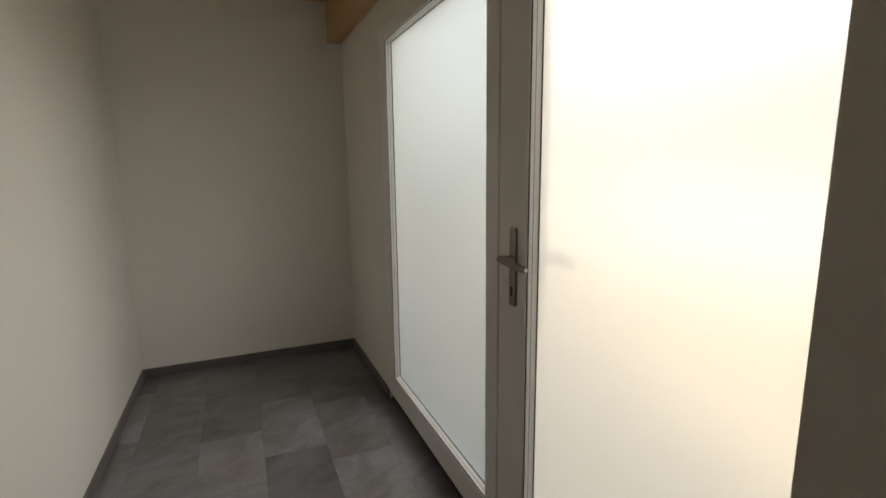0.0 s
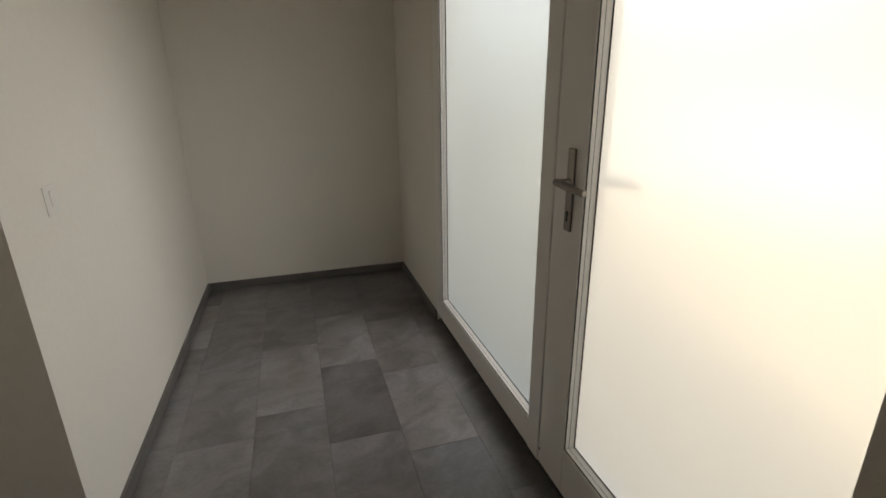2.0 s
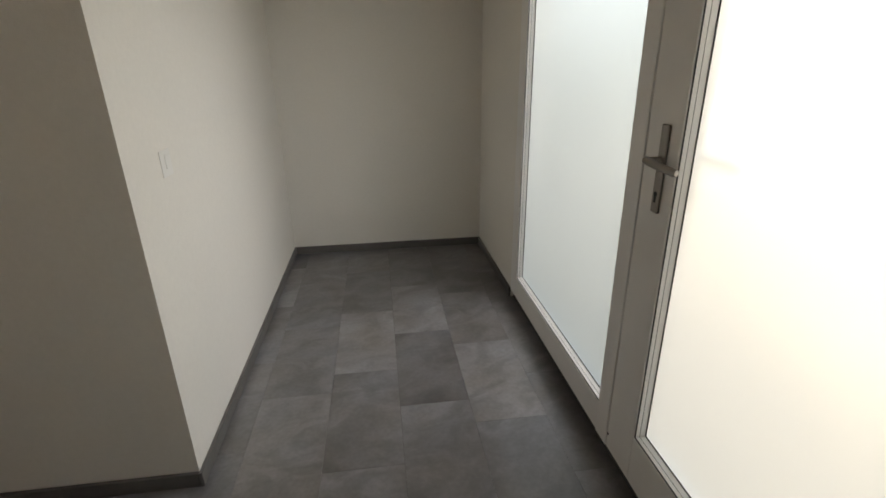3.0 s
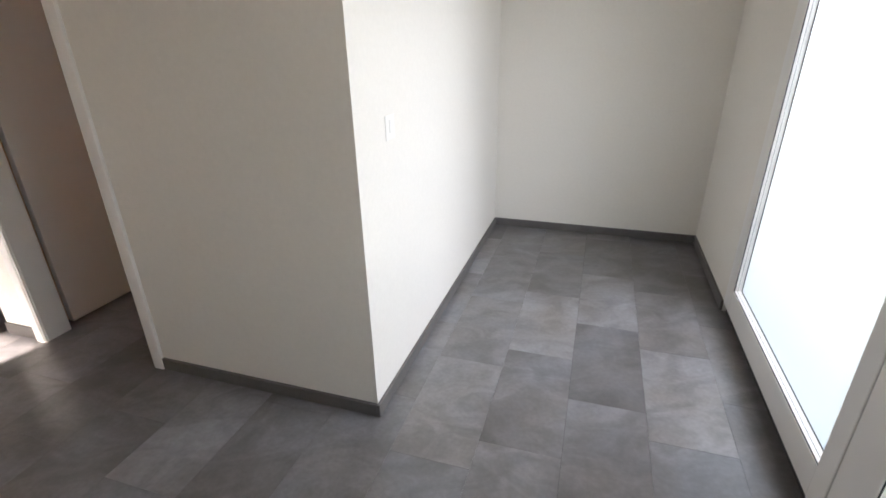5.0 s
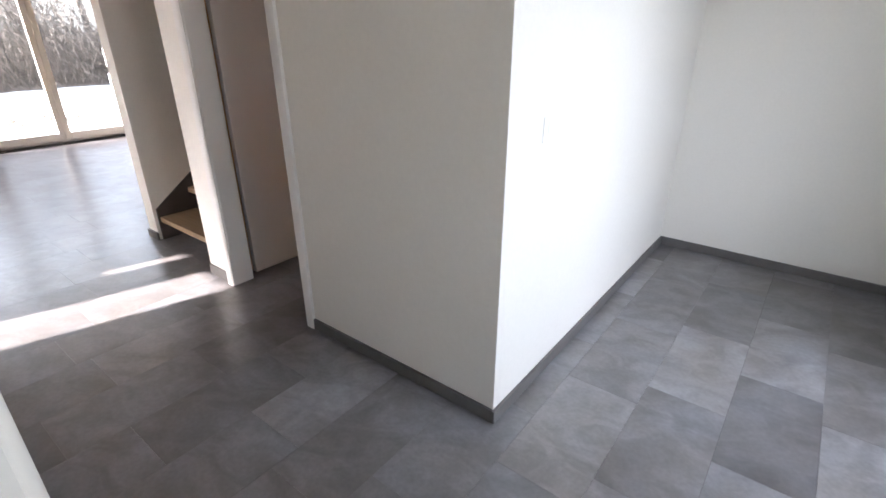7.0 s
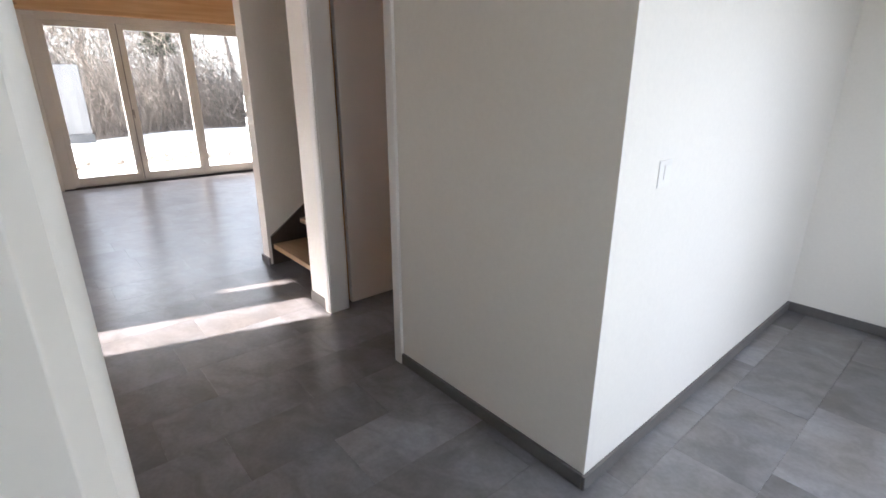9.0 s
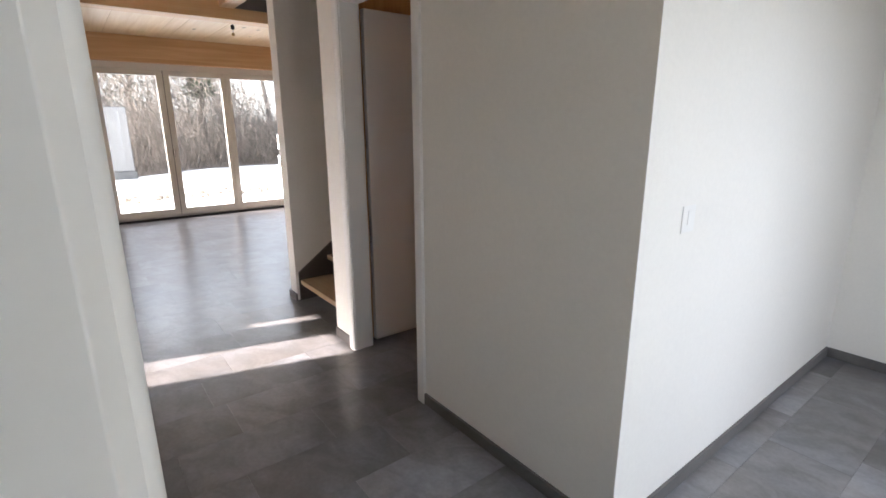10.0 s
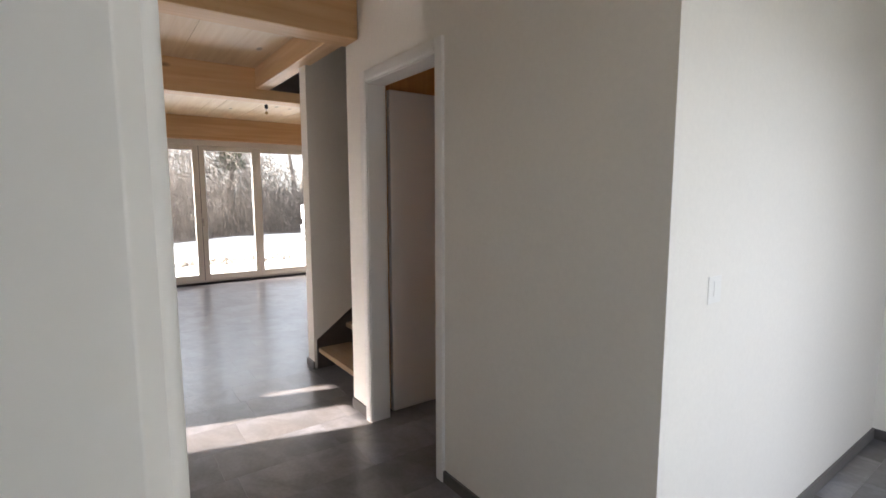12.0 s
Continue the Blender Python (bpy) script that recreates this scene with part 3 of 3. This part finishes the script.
# ---------------------------------------------------------------- staircase
st = holder("staircase", "staircase with oak treads and dark stained stringers", "staircase")
for k in range(11):
    z = 0.175 * (k + 1)
    yy = 2.085 + 0.240 * k
    if yy > NORTH - 0.3:
        break
    part("tread", boxes((-2.972, -2.166, yy, yy + 0.275, z - 0.04, z), bevel=0.004), OAK, st)
    part("riser", boxes((-2.972, -2.166, yy + 0.16, yy + 0.175, z - 0.175, z - 0.041)), STRINGER, st)


def skirt(name, x0, x1):
    bm1 = bmesh.new()
    sl = 0.175 / 0.240
    prof = [(2.075, 0.0), (2.075, 0.235), (2.075 + 2.3, 0.235 + 2.3 * sl), (2.075 + 2.3, 0.0)]
    extrude_profile(bm1, prof, x0, x1, lambda u, v, s: (s, u, v))
    part(name, bm1, STRINGER, st, "dark stained stringer")


skirt("stringer", -2.9895, -2.9735)
skirt("stringer", -2.1640, -2.1480)

# ---------------------------------------------------------------- garden windows


def garden_leaf(parent, y0, y1, mat_pane=CLEAR):
    """One tall leaf; y0..y1 is the glass."""
    w = 0.0695
    x0, x1 = WEST - 0.07, WEST - 0.005
    xm = WEST - 0.024
    leaf = part("leaf_frame", boxes((xm, x1, y0 - w, y0, 0.06, 2.165), (xm, x1, y1, y1 + w, 0.06, 2.165), (xm, x1, y0, y1, 0.06, 0.155), (xm, x1, y0, y1, 2.088, 2.165), bevel=0.005), WINDOW_PAINT, parent)
    part("cladding", boxes((x0, xm - 0.001, y0 - w, y0 - 0.002, 0.06, 2.165), (x0, xm - 0.001, y1 + 0.002, y1 + w, 0.06, 2.165), (x0, xm - 0.001, y0 - 0.002, y1 + 0.002, 0.06, 0.153), (x0, xm - 0.001, y0 - 0.002, y1 + 0.002, 2.090, 2.165)), CLADDING, leaf, "grey metal cladding outside")
    q = part("pane", boxes((WEST - 0.036, WEST - 0.030, y0 - 0.002, y1 + 0.002, 0.153, 2.090)), mat_pane, leaf, "clear glass pane")
    q.visible_shadow = False


gw = holder("window_2", "white-framed floor-length garden windows", "window", kind="structure")
part("window_frame", boxes((WEST - 0.12, WEST - 0.072, 1.03, 3.83, 0.02, 0.09), (WEST - 0.12, WEST - 0.072, 1.03, 3.83, 2.14, 2.205), (WEST - 0.12, WEST + 0.0, 1.032, 1.160, 0.02, 2.20), (WEST - 0.12, WEST, 3.765, 3.828, 0.02, 2.20), bevel=0.004), WINDOW_PAINT, gw)
part("window_head", boxes((WEST - 0.07, WEST + 0.004, 1.160, 3.765, 2.168, 2.246), bevel=0.004), WINDOW_PAINT, gw)
for a, c in ((1.222, 1.915), (2.085, 2.789), (2.929, 3.70)):
    garden_leaf(gw, a, c)
part("mullion", boxes((WEST - 0.075, WEST - 0.002, 1.9855, 2.0145, 0.06, 2.165), bevel=0.004), WINDOW_PAINT, gw)
part("joint_line", boxes((WEST - 0.004, WEST - 0.0005, 2.0015, 2.0085, 0.07, 2.16)), GASKET, gw, "dark joint between two leaves")
part("threshold", boxes((WEST - 0.15, WEST + 0.004, 1.03, 3.83, 0.0, 0.018)), DARK_BASE, gw)
b = bmesh.new()
add_box(b, WEST - 0.005, WEST + 0.005, 2.010, 2.030, 0.97, 1.05, bevel=0.003)
add_box(b, WEST + 0.028, WEST + 0.038, 2.013, 2.027, 0.93, 1.04, bevel=0.004)
add_box(b, WEST + 0.004, WEST + 0.029, 2.014, 2.026, 1.015, 1.03)
part("window_handle", b, STEEL, gw, "steel window handle", True)

# bare lamp socket on its wire
lamp = holder("pendant_socket", "bare bulb in a socket hanging on its wire from the ceiling", "lamp")
b = bmesh.new()
tube(b, [(-5.15, 2.365, CEIL), (-5.148, 2.364, 2.53), (-5.151, 2.366, 2.36)], [0.003, 0.003, 0.003], 6)
part("wire", b, CABLE, lamp)
b = bmesh.new()
tube(b, [(-5.151, 2.366, 2.452), (-5.151, 2.366, 2.442), (-5.151, 2.366, 2.408), (-5.151, 2.366, 2.40)], [0.008, 0.02, 0.02, 0.008], 12)
part("socket", b, GASKET, lamp, "", True)
b = bmesh.new()
tube(b, [(-5.151, 2.366, 2.372), (-5.151, 2.366, 2.364), (-5.151, 2.366, 2.344), (-5.151, 2.366, 2.336)], [0.005, 0.015, 0.017, 0.006], 14)
part("bulb", b, BRASS, lamp, "", True)

# ---------------------------------------------------------------- outside
bm = bmesh.new()
bmesh.ops.create_grid(bm, x_segments=120, y_segments=120, size=1.0)
for v in bm.verts:
    # denser near the house
    x = math.copysign(abs(v.co.x) ** 2.2, v.co.x) * 900
    y = math.copysign(abs(v.co.y) ** 2.2, v.co.y) * 900
    d = math.hypot(x + 3, y - 1)
    z = -0.16 + 0.35 * noise.noise(Vector((x * 0.05, y * 0.05, 0))) * min(1, max(0, (d - 9) / 12))
    v.co = (x, y, z)
thing("ground", bm, SNOW, "bright snowy ground running to the horizon", "ground", kind="structure", smooth=True)
thing("foundation", boxes((WEST - 0.2, 1.66, SOUTH - 0.15, NORTH + 0.15, -0.6, -0.03)), DARK_BASE, "grey concrete foundation of the house", "foundation", kind="structure")
thing("entrance_paving", boxes((1.66, 6.2, -6, 10, -0.3, -0.04)), PAVING, "pale sandy paving outside the entrance", "pavement", kind="structure")

# scrub and trees at the end of the garden
rng = random.Random(7)


def recede(y):
    """How far the front of the scrub falls back along y."""
    return 0.62 * min(2.4, max(0.0, y - 2.2))


def sticks(count, box_x, box_y, base_z, height, lean, thick, name, mat, label, category):
    vs, fs = [], []
    for _ in range(count):
        x, y = rng.uniform(*box_x), rng.uniform(*box_y)
        x -= recede(y)
        h = rng.uniform(*height) * (0.75 + 0.35 * noise.noise(Vector((y * 0.35, x * 0.2, 3))))
        if y > 0.32 * -x + 0.2:
            h *= 0.55
        p = Vector((x, y, base_z))
        d = Vector((rng.gauss(0, lean), rng.gauss(0, lean), 1)).normalized()
        r = rng.uniform(*thick)
        n = 4
        for s in range(n):
            q = p + d * (h / n)
            d = (d + Vector((rng.gauss(0, 0.13), rng.gauss(0, 0.13), rng.gauss(0.05, 0.08)))).normalized()
            r2 = r * 0.72
            k = len(vs)
            for c, rr in ((p, r), (q, r2)):
                for a in (0, 2.1, 4.2):
                    vs.append((c.x + rr * math.cos(a), c.y + rr * math.sin(a), c.z))
            for i in range(3):
                fs.append((k + i, k + (i + 1) % 3, k + 3 + (i + 1) % 3, k + 3 + i))
            if s:
                for _b in range(2):
                    e = q + Vector((rng.gauss(0, 0.35), rng.gauss(0, 0.35), rng.uniform(0.1, 0.5))) * (h * 0.16)
                    k = len(vs)
                    for c, rr in ((q, r2 * 0.6), (e, r2 * 0.25)):
                        for a in (0, 2.1, 4.2):
                            vs.append((c.x + rr * math.cos(a), c.y + rr * math.sin(a), c.z))
                    for i in range(3):
                        fs.append((k + i, k + (i + 1) % 3, k + 3 + (i + 1) % 3, k + 3 + i))
            p, r = q, r2
    me = bpy.data.meshes.new(name)
    me.from_pydata(vs, [], fs)
    me.materials.append(mat)
    return tagged(new(name, me), label, category, kind="stuff")


sticks(4600, (-24.5, -16.9), (-4, 18), -0.3, (1.2, 4.6), 0.3, (0.004, 0.011), "bare_scrub", TWIG, "dense grey-brown leafless scrub at the garden's end", "shrubs")

sticks(90, (-20.5, -17.2), (-3, 12), -0.3, (2.4, 5.4), 0.16, (0.018, 0.042), "scrub_stems", BARK, "dark upright stems standing in the scrub", "shrubs")
sticks(1700, (-34, -25), (-9, 28), -0.3, (3.0, 7.5), 0.25, (0.010, 0.030), "far_thicket", TWIG, "tall bare thicket behind the scrub", "woods")


def tree(x, y, h, seed):
    r = random.Random(seed)
    e = holder("bare_tree", "tall leafless tree behind the scrub", "tree", (x, y, -0.3), "trees behind the scrub")
    b = bmesh.new()
    pts, rad = [], []
    px, py = 0.0, 0.0
    for k in range(8):
        pts.append((px, py, h * k / 7))
        rad.append(0.16 * (1 - k / 7.6))
        px += r.gauss(0, 0.18)
        py += r.gauss(0, 0.18)
    tube(b, pts, rad, 7)
    part("trunk", b, BARK, e, "", True)
    b = bmesh.new()

    def limb(p, d, length, rr, depth):
        q = [p]
        dd = d
        for _ in range(3):
            dd = (dd + Vector((r.gauss(0, 0.2), r.gauss(0, 0.2), r.gauss(0.12, 0.1)))).normalized()
            q.append(q[-1] + dd * length / 3)
        tube(b, q, [rr, rr * 0.8, rr * 0.6, rr * 0.35], 4)
        if depth:
            for _ in range(4):
                s = q[r.randint(1, 3)]
                limb(s, (dd + Vector((r.gauss(0, 0.6), r.gauss(0, 0.6), r.gauss(0.1, 0.4)))).normalized(), length * 0.62, rr * 0.55, depth - 1)

    for k in range(12):
        f = r.uniform(0.2, 0.95)
        i = int(f * 7)
        a = r.uniform(0, 6.28)
        limb(Vector(pts[i]), Vector((math.cos(a), math.sin(a), r.uniform(0.4, 1.2))).normalized(), h * 0.28 * (1.15 - f), 0.045 * (1.2 - f), 3)
    part("crown", b, BARK, e)
    return e


for k, (x, y, h) in enumerate(((-26, 0.5, 9), (-29, 3.6, 11), (-27, 6.4, 10), (-25.5, 9.5, 9), (-30, 12.5, 11), (-27, 15, 10), (-28, -3, 10), (-25, 2.2, 8), (-26.5, 4.9, 9), (-25.5, 7.8, 8.5), (-28, 10.8, 10), (-26, -1.2, 9))):
    tree(x, y, h, 20 + k)
vs, fs = [], []
for _ in range(36000):
    yy = rng.uniform(-3, 17)
    top = 4.7 + 1.7 * noise.noise(Vector((yy * 0.3, 1.7, 0))) - min(2.6, 1.6 * max(0, yy - 6.4))
    c = Vector((rng.uniform(-24.5, -16.8) - recede(yy), yy, max(0.1, top) * rng.random() ** 0.85 - 0.2))
    d = Vector((rng.gauss(0, 0.5), rng.gauss(0, 0.5), rng.gauss(0.22, 0.5))).normalized() * rng.uniform(0.2, 0.75)
    e = c + d
    r0 = rng.uniform(0.006, 0.020)
    k = len(vs)
    for q, rr in ((c, r0), (e, r0 * 0.4)):
        for a in (0, 2.1, 4.2):
            vs.append((q.x + rr * math.cos(a), q.y + rr * math.sin(a), q.z + rr * math.sin(a) * 0.5))
    for i in range(3):
        fs.append((k + i, k + (i + 1) % 3, k + 3 + (i + 1) % 3, k + 3 + i))
me = bpy.data.meshes.new("twigs")
me.from_pydata(vs, [], fs)
me.materials.append(TWIG)
tagged(new("bare_twigs", me), "tangle of thin leafless twigs in the scrub", "shrubs", kind="stuff")
vs, fs = [], []
for _ in range(2600):
    a = rng.uniform(0, 6.28)
    z = rng.uniform(2.55, 6.8)
    rr = (7.1 - z) * 0.095 * math.sqrt(rng.random())
    c = Vector((-21.2 + rr * math.cos(a), 5.38 + rr * math.sin(a), z))
    k = len(vs)
    for _q in range(3):
        vs.append(tuple(c + Vector((rng.gauss(0, 0.13), rng.gauss(0, 0.13), rng.gauss(-0.02, 0.07)))))
    fs.append((k, k + 1, k + 2))
me = bpy.data.meshes.new("needles")
me.from_pydata(vs, [], fs)
me.materials.append(NEEDLE)
fir = holder("fir_tree", "slender dark green conifer among the bare scrub", "tree", (0, 0, 0), "trees behind the scrub")
nd = new("crown", me)
nd.parent = fir
b = bmesh.new()
tube(b, [(-21.2, 5.38, -0.3), (-21.2, 5.38, 6.9)], [0.10, 0.02], 7)
part("trunk", b, BARK, fir)

cab = holder("utility_cabinet", "pale grey upright cabinet on a dark plinth in the garden", "cabinet", (-16.6, 2.00, -0.2))
part("body", boxes((-0.2, 0.2, -0.29, 0.29, 0.262, 2.10), bevel=0.02), WHITE_PANEL, cab)
part("plinth", boxes((-0.24, 0.24, -0.33, 0.33, 0.0, 0.26), bevel=0.01), DARK_BASE, cab)
stack = holder("block_stack", "stepped stack of white building blocks outdoors", "building blocks", (-15.0, 6.80, -0.2))
for k, (h0, h1, inset) in enumerate(((0.0, 0.62, 0.0), (0.622, 0.80, 0.07), (0.802, 1.27, 0.02))):
    part("block", boxes((-0.3, 0.3, -0.58 + inset, 0.6, h0, h1), bevel=0.012), BLOCK, stack)


def heap(bm1, cx, cy, r, h, seed):
    """A low uneven mound."""
    g = bmesh.ops.create_icosphere(bm1, subdivisions=2, radius=1.0)
    for v in g["verts"]:
        f = 1 + 0.45 * noise.noise(v.co * 1.7 + Vector((seed, 0, 0)))
        v.co = Vector((cx + v.co.x * r * f, cy + v.co.y * r * f, -0.17 + max(v.co.z, -0.1) * h * f))


bm = bmesh.new()
for k in range(90):
    heap(bm, -11.4 + rng.gauss(0, 0.34), rng.uniform(1.2, 4.6), rng.uniform(0.03, 0.11), rng.uniform(0.04, 0.12), k * 3.1)
thing("soil_clods", bm, SOIL, "brown clods of soil lying on the snow", "soil", kind="stuff", smooth=True)
# evergreen hedge by the entrance
vs, fs = [], []
for _ in range(5000):
    c = Vector((rng.uniform(4.5, 7.5), rng.uniform(10.5, 24), rng.uniform(-0.2, 1.7)))
    k = len(vs)
    for _q in range(3):
        vs.append(tuple(c + Vector((rng.gauss(0, 0.12), rng.gauss(0, 0.12), rng.gauss(0, 0.12)))))
    fs.append((k, k + 1, k + 2))
me = bpy.data.meshes.new("evergreen_hedge")
me.from_pydata(vs, [], fs)
me.materials.append(NEEDLE)
tagged(new("evergreen_hedge", me), "low evergreen hedge beside the entrance path", "hedge", kind="stuff")
# ---------------------------------------------------------------- floor, last: tiles 305 x 610 mm
fl = thing("floor", boxes((WEST - 0.15, 1.66, SOUTH - 0.1, NORTH, -0.06, -0.0035)), JOINT, "dark grey stone-look vinyl tile floor with staggered joints", "floor", kind="structure")
TW, TL = 0.3075, 0.612
OFFSETS = {0: 1.849, 1: 1.992, 2: 2.325, 3: 2.174, 4: 2.478, -1: 1.53, -2: 1.945, -3: 1.448, -4: 1.72, -5: 1.51, -6: 1.18}


def tile_mesh(name, w, l, tone):
    g = 0.0005
    b1 = bmesh.new()
    lo, hi = ([b1.verts.new((x, y, z)) for x, y in ((g, g), (w - g, g), (w - g, l - g), (g, l - g))] for z in (-0.003, 0.0))
    for i in range(4):
        b1.faces.new((lo[i], lo[(i + 1) % 4], hi[(i + 1) % 4], hi[i]))
    b1.faces.new(hi)
    return mesh_of(name, b1, VINYL[tone])


TILE = {tone: tile_mesh("tile", TW, TL, tone) for tone in VINYL}
# prints that differ clearly from their neighbours: (row of tiles, step along it)
TONE = {(2, 0): "dark", (2, 1): "light", (2, -1): "mid", (3, 0): "light", (3, 1): "mid", (3, 2): "dark", (0, 0): "light", (0, -1): "dark", (0, 1): "mid",
        (1, 0): "mid", (1, 1): "light", (1, 2): "dark", (-3, -1): "dark", (-3, 0): "light", (-2, 0): "dark", (-2, -1): "mid", (-1, 0): "mid", (-4, 0): "mid", (1, -1): "light"}
rest_v, rest_f = [], []
count = 0
cols = range(int((WEST - 0.106) / TW) - 1, 5)
trng = random.Random(3)
for c in reversed(list(cols)):
    x = 0.106 + TW * c
    off = OFFSETS.get(c, trng.uniform(0, TL))
    k0 = math.floor((SOUTH - off) / TL)
    for k in range(k0, int((NORTH - off) / TL) + 1):
        y = off + k * TL
        if y > NORTH - 0.02 or x < WEST - 0.3:
            continue
        near = x > -4.2 and y > 0.0 and not (x > 1.45) and not (-3.2 < x < -0.3 and y > 2.15)
        if near and count < 290:
            # beyond x = -0.9 mostly dark tiles: the hall's weaker light put into colour
            o = new("tile", TILE[TONE.get((c, k), trng.choice(("mid", "mid", "mid", "light", "dark") if x > -0.9 else ("mid", "dark", "dark")))])
            o.location = (x, y, 0)
            o.parent = fl
            count += 1
        else:
            g, e = 0.0, 0.0004
            q = len(rest_v)
            rest_v += [(x + a, y + bb, zz) for a0, zz in ((g, -0.003), (e, 0.0)) for a, bb in ((a0, a0), (TW - a0, a0), (TW - a0, TL - a0), (a0, TL - a0))]
            rest_f += [(q, q + 1, q + 5, q + 4), (q + 1, q + 2, q + 6, q + 5), (q + 2, q + 3, q + 7, q + 6), (q + 3, q, q + 4, q + 7), (q + 4, q + 5, q + 6, q + 7)]
me = bpy.data.meshes.new("tile_rows")
me.from_pydata(rest_v, [], rest_f)
me.materials.append(VINYL_FAR)
o = new("tile_rows", me)
o.parent = fl
tagged(o, kind="stuff")
